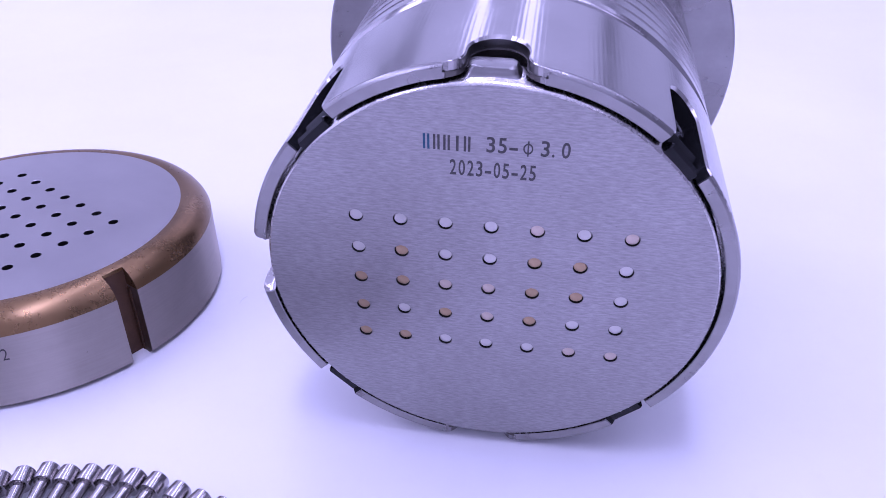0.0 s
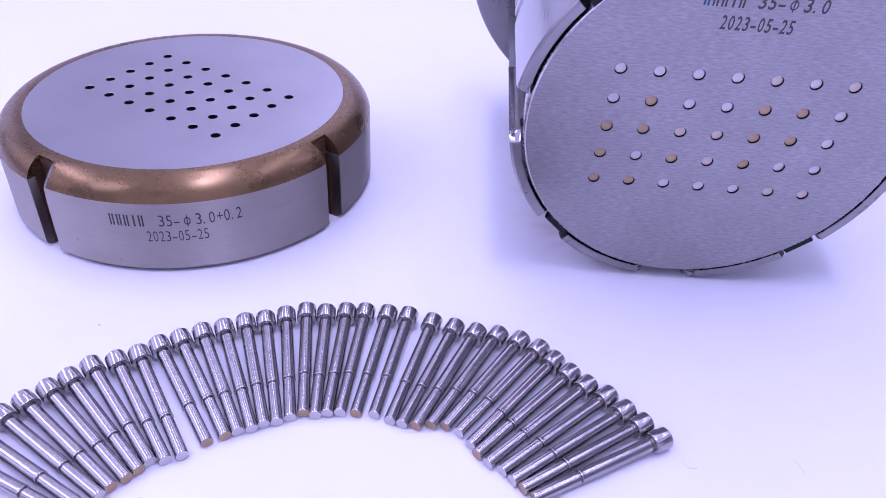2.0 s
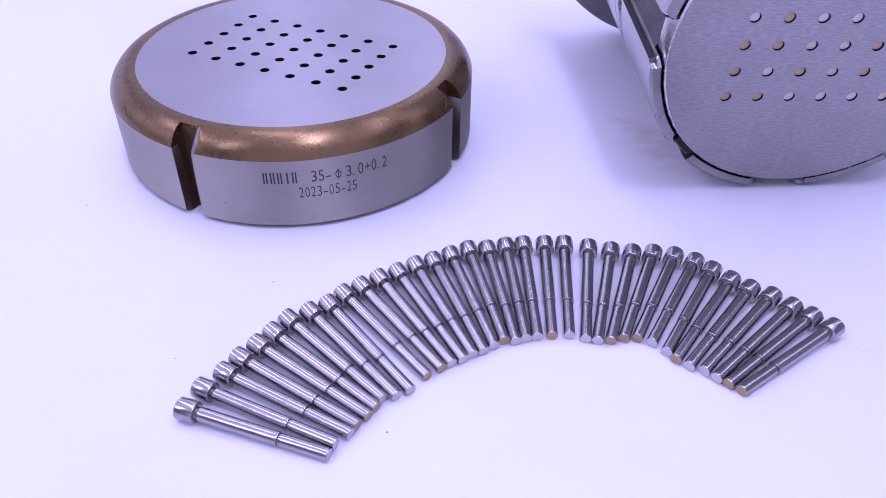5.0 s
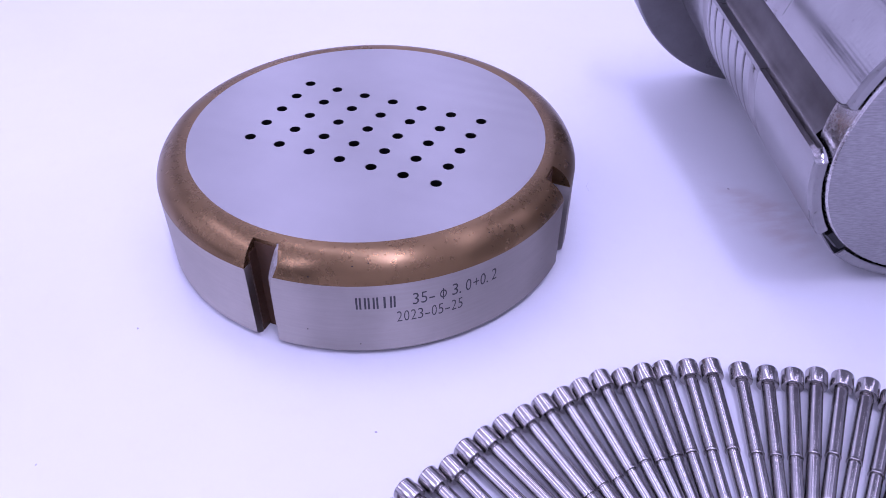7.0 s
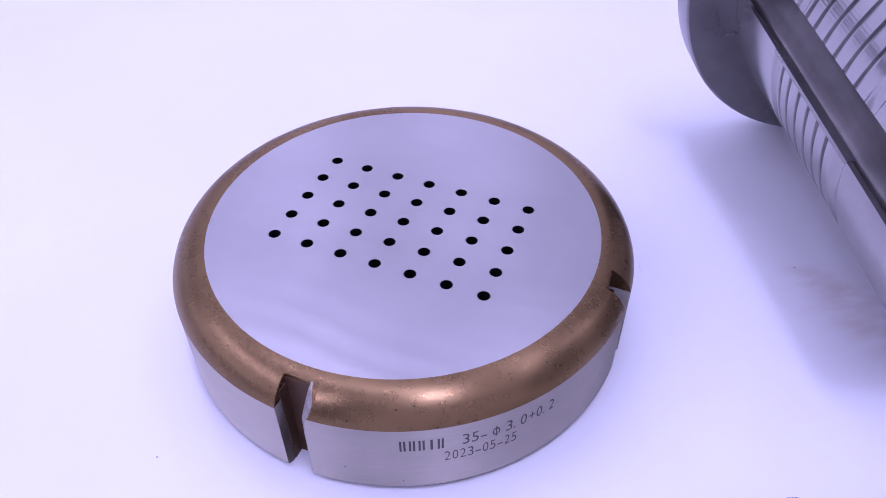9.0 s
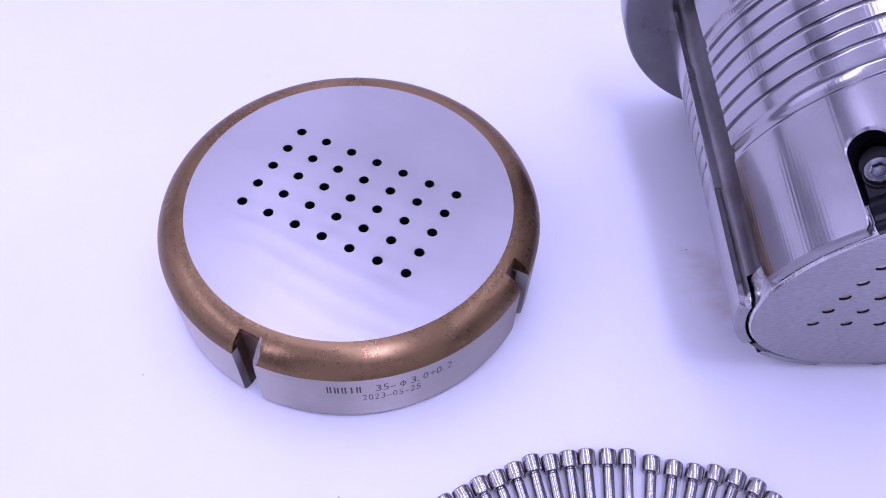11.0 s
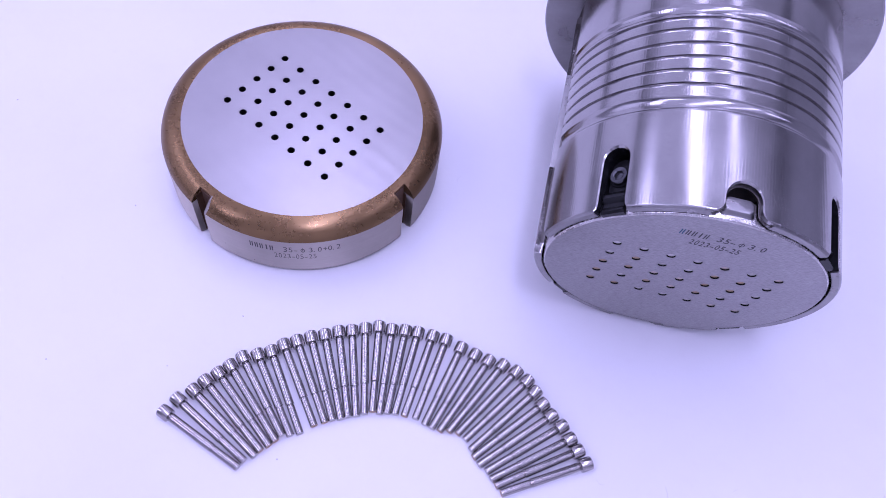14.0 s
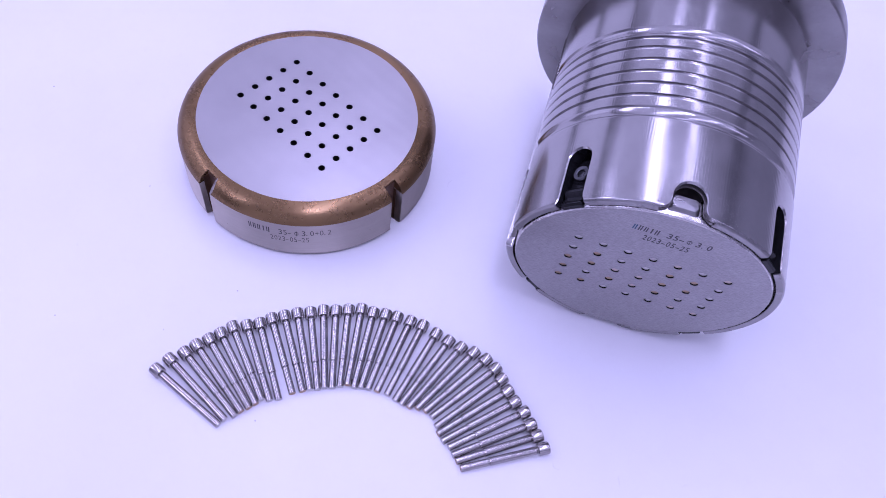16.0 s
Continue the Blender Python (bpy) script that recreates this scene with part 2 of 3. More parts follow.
def arc(cx, cz, r, a0, a1, steps):
    return [(cx + r * math.cos(radians(a0 + (a1 - a0) * k / steps)), cz + r * math.sin(radians(a0 + (a1 - a0) * k / steps))) for k in range(steps + 1)]


def loop_at(bm, points):
    vs = [bm.verts.new(q) for q in points]
    return vs, [bm.edges.new((vs[k], vs[(k + 1) % len(vs)])) for k in range(len(vs))]


def circle_points(x, y, z, r, count):
    return [(x + r * math.cos(2 * math.pi * k / count), y + r * math.sin(2 * math.pi * k / count), z) for k in range(count)]


PITCH_X, PITCH_Y = 0.010, 0.00882
GRID = [(i, j) for j in range(5) for i in range(7)]


def grid_place(i, j):
    return (i - 3) * PITCH_X, -(j - 2) * PITCH_Y


def perforated(outline, hole_r, depth, lip=0.00012, aside=(0.0, 0.0)):
    """A flat face at z = 0 with the 35 holes through it; each hole has a small chamfer and a wall going down."""
    bm = bmesh.new()
    edges = list(loop_at(bm, outline)[1])
    walls = []
    for i, j in GRID:
        x, y = grid_place(i, j)
        x, y = x + aside[0], y + aside[1]
        vs, es = loop_at(bm, circle_points(x, y, 0, hole_r + lip, 28))
        edges += es
        walls.append((x, y, vs))
    bmesh.ops.triangle_fill(bm, use_beauty=True, use_dissolve=False, edges=edges)
    for x, y, vs in walls:
        rows = [vs]
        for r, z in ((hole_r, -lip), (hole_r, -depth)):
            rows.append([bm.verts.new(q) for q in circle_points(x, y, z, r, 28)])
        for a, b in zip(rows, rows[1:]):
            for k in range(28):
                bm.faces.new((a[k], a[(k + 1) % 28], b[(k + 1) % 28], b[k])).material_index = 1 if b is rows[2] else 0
    return bm


def prism(outline, z0, z1, grow=0.0, z2=None):
    """A closed solid over a flat outline; with z2, its top flares out by grow."""
    bm = bmesh.new()
    count = len(outline)
    rings = [[bm.verts.new((x, y, z0)) for x, y in outline], [bm.verts.new((x, y, z1)) for x, y in outline]]
    if z2 is not None:
        wide = []
        for k in range(count):
            (ax, ay), (bx, by), (cx, cy) = outline[k - 1], outline[k], outline[(k + 1) % count]
            n1, n2 = Vector((by - ay, ax - bx)).normalized(), Vector((cy - by, bx - cx)).normalized()
            nn = (n1 + n2).normalized()
            wide.append((bx + nn.x * grow, by + nn.y * grow))
        rings.append([bm.verts.new((x, y, z2)) for x, y in wide])
    for a, b in zip(rings, rings[1:]):
        for k in range(count):
            bm.faces.new((a[k], a[(k + 1) % count], b[(k + 1) % count], b[k]))
    bm.faces.new(rings[0][::-1])
    bm.faces.new(rings[-1])
    bmesh.ops.recalc_face_normals(bm, faces=bm.faces)
    return bm


def box(x0, x1, y0, y1, z0, z1, bevel=0.0):
    bm = bmesh.new()
    bmesh.ops.create_cube(bm, size=1.0)
    for v in bm.verts:
        v.co = ((x0 + x1) / 2 + v.co.x * (x1 - x0), (y0 + y1) / 2 + v.co.y * (y1 - y0), (z0 + z1) / 2 + v.co.z * (z1 - z0))
    if bevel:
        bmesh.ops.bevel(bm, geom=bm.edges[:], offset=bevel, segments=3, profile=0.5, affect="EDGES")
    return bm


def carve(bm, cutters):
    """Takes the solids in cutters away from the solid bm and returns the mesh that is left."""
    def temp(b):
        bmesh.ops.recalc_face_normals(b, faces=b.faces)
        if b.calc_volume(signed=True) < 0:
            bmesh.ops.reverse_faces(b, faces=b.faces)
        me = bpy.data.meshes.new("solid")
        b.to_mesh(me)
        b.free()
        return new("solid", me)

    ob = temp(bm)
    tools = [temp(c) for c in cutters]
    for c in tools:
        mod = ob.modifiers.new("cut", "BOOLEAN")
        mod.operation, mod.object, mod.solver = "DIFFERENCE", c, "MANIFOLD"
    bpy.context.view_layer.update()
    me = bpy.data.meshes.new_from_object(ob.evaluated_get(bpy.context.evaluated_depsgraph_get()))
    for o in (ob, *tools):
        data = o.data
        bpy.data.objects.remove(o)
        bpy.data.meshes.remove(data)
    out = bmesh.new()
    out.from_mesh(me)
    bpy.data.meshes.remove(me)
    return out


GLYPHS = {}


def glyph(letter, weight):
    """The flat outline of one letter of the built-in font, one cap high, centred on x = 0."""
    if (letter, weight) not in GLYPHS:
        curve = bpy.data.curves.new("letter", "FONT")
        curve.body, curve.size, curve.resolution_u, curve.offset = letter, 1.0, 4, weight
        ob = new("letter", curve)
        bpy.context.view_layer.update()
        me = bpy.data.meshes.new_from_object(ob.evaluated_get(bpy.context.evaluated_depsgraph_get()))
        bpy.data.objects.remove(ob)
        bpy.data.curves.remove(curve)
        xs = [v.co.x for v in me.vertices]
        ys = [v.co.y for v in me.vertices]
        GLYPHS[letter, weight] = ([(v.co.x - (min(xs) + max(xs)) / 2, v.co.y) for v in me.vertices], [tuple(f.vertices) for f in me.polygons], max(xs) - min(xs), max(ys))
        bpy.data.meshes.remove(me)
    return GLYPHS[letter, weight]


def phi():
    """A ring crossed by an upright stroke."""
    pts, faces = [], []
    for k in range(24):
        a = 2 * math.pi * k / 24
        pts += [(0.36 * math.cos(a), 0.40 + 0.36 * math.sin(a)), (0.25 * math.cos(a), 0.40 + 0.25 * math.sin(a))]
        n = 2 * ((k + 1) % 24)
        faces.append((2 * k, n, n + 1, 2 * k + 1))
    b = len(pts)
    pts += [(-0.055, -0.10), (0.055, -0.10), (0.055, 0.90), (-0.055, 0.90)]
    return pts, faces + [(b, b + 1, b + 2, b + 3)], 0.72, 1.0


WIDTHS = {"-": 0.72, ".": 0.22, "+": 0.80, "\u03c6": 0.86}


def lettering(text, places, cap, width, weight=0.014):
    """Narrow evenly spaced letters standing on y = 0 from x = 0; places are the letters' centres in cells."""
    cell = width / (places[-1] - places[0] + 0.74)
    tall = glyph("3", weight)[3]
    bm = bmesh.new()
    for letter, at in zip(text, places):
        pts, faces, wide, high = phi() if letter == "\u03c6" else glyph(letter, weight)
        sx = WIDTHS.get(letter, 0.74) * cell / wide
        sy = cap / (1.0 if letter == "\u03c6" else tall)
        lift = 0.00005 if letter == "\u03c6" else 0.00004
        vs = [bm.verts.new(((at - places[0] + 0.37) * cell + x * sx, y * sy, lift)) for x, y in pts]
        for f in faces:
            bm.faces.new([vs[k] for k in f])
    return bm


def brand_bars(cap, width):
    """A maker's mark as plain upright bars, two to a cell: each bar as a flat piece, with the number of its cell."""
    step = width / 5
    for k in range(5):
        for at, w in ((0.14, 0.23), (0.56, 0.23)) if k != 3 else ((0.38, 0.26),):
            bm = bmesh.new()
            x0, x1 = (k + at) * step, (k + at + w) * step
            bm.faces.new([bm.verts.new(q) for q in ((x0, 0, 0.00004), (x1, 0, 0.00004), (x1, cap, 0.00004), (x0, cap, 0.00004))])
            yield k, bm


def wrap(bm, radius, start, base):
    """Lays flat letters on an upright cylinder, from the angle start (degrees) and the height base."""
    for v in bm.verts:
        a = radians(start) + v.co.x / radius
        v.co = ((radius + v.co.z) * math.cos(a), (radius + v.co.z) * math.sin(a), base + v.co.y)
    return bm


def shift(bm, x, y, z=0.0):
    for v in bm.verts:
        v.co += Vector((x, y, z))
    return bm


# ---- room ----
def slab(name, x0, x1, y0, y1, z0, z1, material, label):
    ob = new(name, mesh_from(box(x0, x1, y0, y1, z0, z1), name, material))
    return tagged(ob, label, kind="structure")


slab("floor", -2.6, 2.6, -2.6, 6.2, -0.85, -0.75, WALL, "plain grey floor of the room")
slab("ceiling", -2.6, 2.6, -2.6, 6.2, 2.05, 2.15, WALL, "plain pale ceiling with long lamps")
for wall_name, q in (("wall_north", (-2.6, 2.6, 6.2, 6.3)), ("wall_south", (-2.6, 2.6, -2.7, -2.6)), ("wall_east", (2.6, 2.7, -2.6, 6.2)), ("wall_west", (-2.7, -2.6, -2.6, 6.2))):
    slab(wall_name, *q, -0.85, 2.15, WALL, "plain pale painted wall of the room")
slab("tabletop", -1.5, 1.5, -2.2, 1.6, -0.04, 0.0, WHITE, "smooth white work table surface, faintly stained")


# ---- perforated die disc ----
DISC_R, DISC_H, FLAT_R, SEAM = 0.0628, 0.0310, 0.0533, 0.0248
SLOT_HALF, SLOT_IN, RIM_R = 0.0034, 0.0568, 0.0546


DISC_TURN, DISC_AT = -33.0, Vector((0.00015, 0.0))


def slot_cutters():
    return [box(SLOT_IN, 0.08, -SLOT_HALF, SLOT_HALF, -0.01, 0.05), box(-SLOT_HALF, SLOT_HALF, -0.08, -SLOT_IN, -0.01, 0.05), worn_corner()]


def worn_corner():
    """A swept wedge that breaks one corner of a slot, from the foot of the side up over the rounded rim."""
    bm = bmesh.new()
    rows = []
    steps = [(0.0, 0.012, 0.00005), (0.0, SEAM - 0.006, 0.00015), (0.0, SEAM - 0.001, 0.0004)]
    steps += [(a, DISC_H - 0.0085 + 0.0085 * math.sin(radians(a)), c) for a, c in ((16, 0.0007), (28, 0.0010), (40, 0.0011), (52, 0.0009), (64, 0.0005), (76, 0.0002))]
    for a, z, c in steps:
        r = RIM_R + 0.0085 * math.cos(radians(a)) if a else DISC_R
        out = Vector((0, -math.cos(radians(a)), math.sin(radians(a))))
        at = Vector((SLOT_HALF, -math.sqrt(r * r - SLOT_HALF * SLOT_HALF), z))
        rows.append([bm.verts.new(at + Vector((1, 0, 0)) * x + out * n) for x, n in ((3.3 * c, 0.5 * c), (-1.1 * c, -1.5 * c), (-1.1 * c, c + 0.0006))])
    for a, b in zip(rows, rows[1:]):
        for j in range(3):
            bm.faces.new((a[j], a[(j + 1) % 3], b[(j + 1) % 3], b[j]))
    bm.faces.new(rows[0])
    bm.faces.new(rows[-1][::-1])
    return bm


def mark_corner(bm):
    bmesh.ops.recalc_face_normals(bm, faces=bm.faces)
    for f in bm.faces:
        c = f.calc_center_median()
        if -0.9 < f.normal.x < -0.25 and SLOT_HALF - 0.0002 < c.x < SLOT_HALF + 0.0032 and c.y < -SLOT_IN + 0.002:
            f.material_index = 1
    return bm


def pit(parent, az, el, radius):
    """A small pit, its shade drawn as a flat dark blob: on the rounded rim at an elevation in degrees, or on the side
    at a height in metres.
    """
    bm = bmesh.new()
    bmesh.ops.create_icosphere(bm, subdivisions=1, radius=1.0)
    tilt = el if el > 1 else 0.0
    r, z = (RIM_R + 0.0085 * math.cos(radians(el)), DISC_H - 0.0085 + 0.0085 * math.sin(radians(el))) if el > 1 else (DISC_R, el)
    turn = Matrix.Rotation(radians(az - DISC_TURN), 4, "Z") @ Matrix.Translation((r, 0, z)) @ Matrix.Rotation(radians(-tilt), 4, "Y")
    bm.transform(turn @ Matrix.Diagonal((0.00005, radius, radius * random.uniform(0.6, 1.0), 1.0)))
    part("pit", bm, HOLE_SHADE, parent)


def die_disc():
    disc = thing("die_disc", pose(*DISC_AT, 0, 0, 0, DISC_TURN), "thick steel die disc with bronze rounded rim, flat on table", "die disc")
    off = Matrix.Rotation(radians(-DISC_TURN), 2) @ -DISC_AT
    top = perforated(circle_points(0, 0, 0, FLAT_R, 192), 0.00160, DISC_H - 0.001, aside=off)
    top = part("top_face", shift(top, 0, 0, DISC_H), STEEL_TOP, disc, "flat ground steel face with thirty-five small round holes")
    top.data.materials.append(HOLE_SHADE)
    side = [(DISC_R - 0.0022, 0.0), (DISC_R - 0.0004, 0.0012), (DISC_R, 0.0018), (DISC_R, SEAM), (0.050, SEAM), (0.050, 0.0)]
    wall = carve(lathe(side, 288, True), slot_cutters())
    for f in wall.faces:
        f.material_index = 2 if f.calc_center_median().z < 0.0013 else 0
    wall = part("side_wall", mark_corner(wall), STEEL_SIDE, disc, "upright turned steel side with two cut slots")
    for mat in (WORN, BROWN):
        wall.data.materials.append(mat)
    for az, height, radius in ((-111.7, 0.0085, 0.00025), (-99.2, 0.0042, 0.00022), (-47.0, 0.0120, 0.00018)):
        pit(wall, az, height, radius)
    rim = arc(RIM_R, DISC_H - 0.0085, 0.0085, 15.7, 86, 14) + [(FLAT_R, DISC_H), (0.050, DISC_H - 0.0004), (0.050, SEAM)]
    rim = part("rounded_rim", mark_corner(carve(lathe(rim, 288, True), slot_cutters())), BRONZE, disc, "bronze-coloured rounded rim with small pits")
    rim.data.materials.append(WORN)
    for az, el, radius in ((-99.9, 50.4, 0.00028), (-96.1, 55.0, 0.00025), (-110.0, 28.7, 0.00028), (-64.5, 60.5, 0.00022), (-63.0, 63.5, 0.00018), (-61.0, 58.0, 0.00016), (-56.6, 60.5, 0.00020), (-128.0, 47.0, 0.00020), (-74.0, 71.0, 0.00016)):
        pit(rim, az, el, radius)
    # thin wall boxes carry the slot's brown with its shade painted in
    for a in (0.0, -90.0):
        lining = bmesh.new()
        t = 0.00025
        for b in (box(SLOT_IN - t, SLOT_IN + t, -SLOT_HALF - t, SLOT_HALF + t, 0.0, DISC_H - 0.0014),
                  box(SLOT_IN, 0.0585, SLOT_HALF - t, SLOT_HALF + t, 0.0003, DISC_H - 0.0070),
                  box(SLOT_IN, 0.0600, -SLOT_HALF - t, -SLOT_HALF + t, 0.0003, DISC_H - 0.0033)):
            me = bpy.data.meshes.new("lining")
            b.to_mesh(me)
            b.free()
            lining.from_mesh(me)
            bpy.data.meshes.remove(me)
        part("slot_lining", lining, BROWN, disc, "brown walls of a slot, darkened for the shade inside", pose(0, 0, 0, 0, 0, a))
    r = DISC_R + 0.00002
    for k, bar in brand_bars(0.0040, 0.0108):
        part("mark_bar", wrap(bar, r, -66.85, 0.0170), ETCH, disc, "etched dark bar of the maker's mark")
    part("size_text", wrap(lettering("35-\u03c63.0+0.2", (0, 1, 1.95, 3.35, 4.85, 5.5, 6.6, 7.65, 8.6, 9.25, 10.25), 0.0039, 0.0240, -0.004), r, -53.45, 0.0171), ETCH, disc, "etched size reading 35-\u03c63.0+0.2")
    part("date_text", wrap(lettering("2023-05-25", range(10), 0.0037, 0.0178, -0.008), r, -57.25, 0.0117), ETCH, disc, "etched date reading 2023-05-25")
    return disc


die_disc()


# ---- cylindrical die head with punches ----
HEAD = pose(0.1597, -0.0681, 0.0547, 97.20, 1.23, -4.55)
ASIDE = 0.0006  # the hole grid sits a hair off the axis
PLATE_R, BARREL_R, FLANGE_R, FLANGE_S = 0.0516, 0.0555, 0.0700, 0.119
TIP_TONES = ("ssttpsp", "sbsubbs", "bbppbbs", "bsbpbss", "bbssspp")


def radial(bm, degrees):
    """Turns a solid whose y runs along the axis and whose z points outwards to the angle round the head's axis."""
    turn = Matrix.Rotation(radians(-degrees), 4, "Z") @ Matrix(((1, 0, 0, 0), (0, 0, 1, 0), (0, -1, 0, 0), (0, 0, 0, 1)))
    bm.transform(turn)
    return bm


def slot_outline(half, end):
    pts = [(-half - 0.0012, -0.004), (-half - 0.0012, 0.001), (-half - 0.0003, 0.0022), (-half, 0.004)]
    pts += [(half * math.cos(radians(180 - 15 * k)), end - half + half * math.sin(radians(15 * k))) for k in range(13)]
    pts += [(half, 0.004), (half + 0.0003, 0.0022), (half + 0.0012, 0.001), (half + 0.0012, -0.004)]
    return pts[::-1]


def notch_outline():
    pts = [(-0.0105, -0.004), (-0.0100, 0.0011)] + [(-0.0100 + 0.0040 * math.sin(radians(a)), 0.0051 - 0.0040 * math.cos(radians(a))) for a in range(0, 91, 15)]
    pts += [(0.0060 * math.cos(radians(180 - 12 * k)), 0.0070 + 0.0060 * math.sin(radians(12 * k))) for k in range(16)]
    pts += [(-x, y) for x, y in pts[:9][::-1]]
    return pts[::-1]


def channel():
    """The long round-bottomed keyway, with its mouth flared at the front edge."""
    bm = bmesh.new()
    rings = []
    for s, w in ((-0.004, 0.0086), (0.0010, 0.0084), (0.0025, 0.0072), (0.0045, 0.0066), (0.1110, 0.0066), (0.1135, 0.0060), (0.1153, 0.0034)):
        d = 0.0036 if s < 0.112 else 0.0036 * w / 0.0066
        ring = [(w * math.cos(radians(a)), -d * math.sin(radians(a)) ** 0.8) for a in range(0, 181, 12)]
        ring += [(-w, 0.008), (w + 0.008, 0.008)]
        rings.append([bm.verts.new((x, s, BARREL_R - 0.0020 + z)) for x, z in ring])
    count = len(rings[0])
    for a, b in zip(rings, rings[1:]):
        for k in range(count):
            bm.faces.new((a[k], a[(k + 1) % count], b[(k + 1) % count], b[k]))
    bm.faces.new(rings[0])
    bm.faces.new(rings[-1][::-1])
    bmesh.ops.recalc_face_normals(bm, faces=bm.faces)
    return bm


def land():
    """A narrow smooth strip beside the keyway's lower edge, where the turned grooves stop."""
    bm = bmesh.new()
    rows = []
    for a in (-99.0, -98.7, -98.3, -97.8, -97.3, -96.82):
        low = 0.0012 if a == -99.0 else 0.0005 if a == -98.7 else 0.00012
        q = radians(a)
        rows.append([bm.verts.new((r * math.sin(q), r * math.cos(q), z)) for r, z in ((0.053, -0.0388), (BARREL_R - low, -0.0388), (BARREL_R - low, -0.0854), (0.053, -0.0854))])
    for a, b in zip(rows, rows[1:]):
        for k in range(4):
            bm.faces.new((a[k], a[(k + 1) % 4], b[(k + 1) % 4], b[k]))
    bm.faces.new(rows[0])
    bm.faces.new(rows[-1][::-1])
    return bm


def groove(s0, s1, depth, steps=6):
    return [(BARREL_R - 0.0002 - depth * math.sin(math.pi * k / steps) ** 0.4, -(s0 + (s1 - s0) * k / steps)) for k in range(steps + 1)]


def sleeve_profile():
    pts = [(0.0523, -0.0007), (0.0525, -0.0005), (BARREL_R - 0.0008, -0.0005), (BARREL_R - 0.0003, -0.0009), (BARREL_R, -0.0015), (BARREL_R, -0.0018), (BARREL_R, -0.0382), (BARREL_R, -0.0384), (BARREL_R - 0.0002, -0.0388)]
    pts += groove(0.0390, 0.0444, 0.0012, 8)
    for s in (0.0494, 0.0554, 0.0613, 0.0674, 0.0735, 0.0787):
        pts += [(BARREL_R - 0.0002, -(s - 0.0011))] + groove(s - 0.0009, s + 0.0009, 0.0013) + [(BARREL_R - 0.0002, -(s + 0.0011))]
    pts += groove(0.0805, 0.0852, 0.0012, 8)
    pts += [(BARREL_R - 0.0002, -0.0854), (BARREL_R - 0.0002, -0.1143), (BARREL_R - 0.0002, -0.1145), (BARREL_R - 0.0014, -0.1160), (BARREL_R - 0.0014, -FLANGE_S), (0.030, -FLANGE_S), (0.030, -0.0095), (0.0523, -0.0095)]
    return pts


def press_cylinder():
    head = thing("press_cylinder", HEAD, "polished steel press cylinder with perforated face, lying on its side", "press tool")
    cutters = [radial(prism(slot_outline(0.0049, 0.0255), 0.0450, BARREL_R - 0.0007, 0.0016, BARREL_R + 0.0009), a) for a in (-45, 45, 135, -135)]
    cutters += [radial(prism(notch_outline(), 0.0528, BARREL_R - 0.0007, 0.0016, BARREL_R + 0.0009), a) for a in (0, 180)]
    cutters += [radial(prism([(0.95 * x, 0.96 * y) for x, y in notch_outline()], 0.0450, 0.0530), a) for a in (0, 180)]
    cutters.append(radial(channel(), -90))
    body = carve(lathe(sleeve_profile(), 288, True), cutters)
    for f in body.faces:
        c = f.calc_center_median()
        turned, r = math.degrees(math.atan2(c.x, c.y)), math.hypot(c.x, c.y)
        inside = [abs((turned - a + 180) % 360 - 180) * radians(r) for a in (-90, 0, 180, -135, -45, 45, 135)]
        # faces inside the recesses take darker materials that paint in the shade
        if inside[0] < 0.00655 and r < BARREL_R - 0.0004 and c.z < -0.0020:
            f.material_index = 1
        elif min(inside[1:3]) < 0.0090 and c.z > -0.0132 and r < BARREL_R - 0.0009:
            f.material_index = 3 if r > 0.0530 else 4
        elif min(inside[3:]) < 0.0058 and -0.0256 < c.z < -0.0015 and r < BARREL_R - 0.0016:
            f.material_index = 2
        elif r > 0.0520 and c.z > -0.0012:
            f.material_index = 3
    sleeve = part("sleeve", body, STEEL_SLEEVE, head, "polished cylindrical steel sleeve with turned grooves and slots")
    sleeve.data.materials.append(RECESS_SHADE)
    # slot walls: black stands in for the shade inside
    sleeve.data.materials.append(OXIDE_AND_SHADE)
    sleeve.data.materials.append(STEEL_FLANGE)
    sleeve.data.materials.append(RECESS_SHADE)
    part("groove_stop", land(), STEEL_FLANGE, sleeve, "narrow smooth land where the grooves end at the keyway")
    flange = [(0.030, -FLANGE_S), (FLANGE_R - 0.0009, -FLANGE_S), (FLANGE_R - 0.0007, -FLANGE_S), (FLANGE_R - 0.0001, -FLANGE_S - 0.0005), (FLANGE_R, -FLANGE_S - 0.0008), (FLANGE_R, -FLANGE_S - 0.0100), (FLANGE_R - 0.001, -FLANGE_S - 0.0110), (0.030, -FLANGE_S - 0.0110)]
    part("flange", lathe(flange, 256, True), STEEL_FLANGE, head, "wide round steel flange at the back end")
    plate = part("face_plate", face_plate(), STEEL_PLATE, head, "brushed round steel plate with thirty-five punch holes")
    plate.data.materials.append(HOLE_SHADE)
    plate.data.materials.append(EDGE)
    meshes = {}
    for key, mat in (("s", STEEL_TIP), ("u", STEEL_TIP), ("t", STEEL_TIP), ("p", PALE_TIP), ("b", BRONZE_TIP)):
        meshes[key] = mesh_from(lathe([(0, -0.00055), (0.00135, -0.00055), (0.00146, -0.00066), (0.00146, -0.0060)], 28), "punch_tip", mat)
    for i, j in GRID:
        x, y = grid_place(i, j)
        part("punch_tip", meshes[TIP_TONES[j][i]], None, plate, m=pose(x + ASIDE, y, 0))
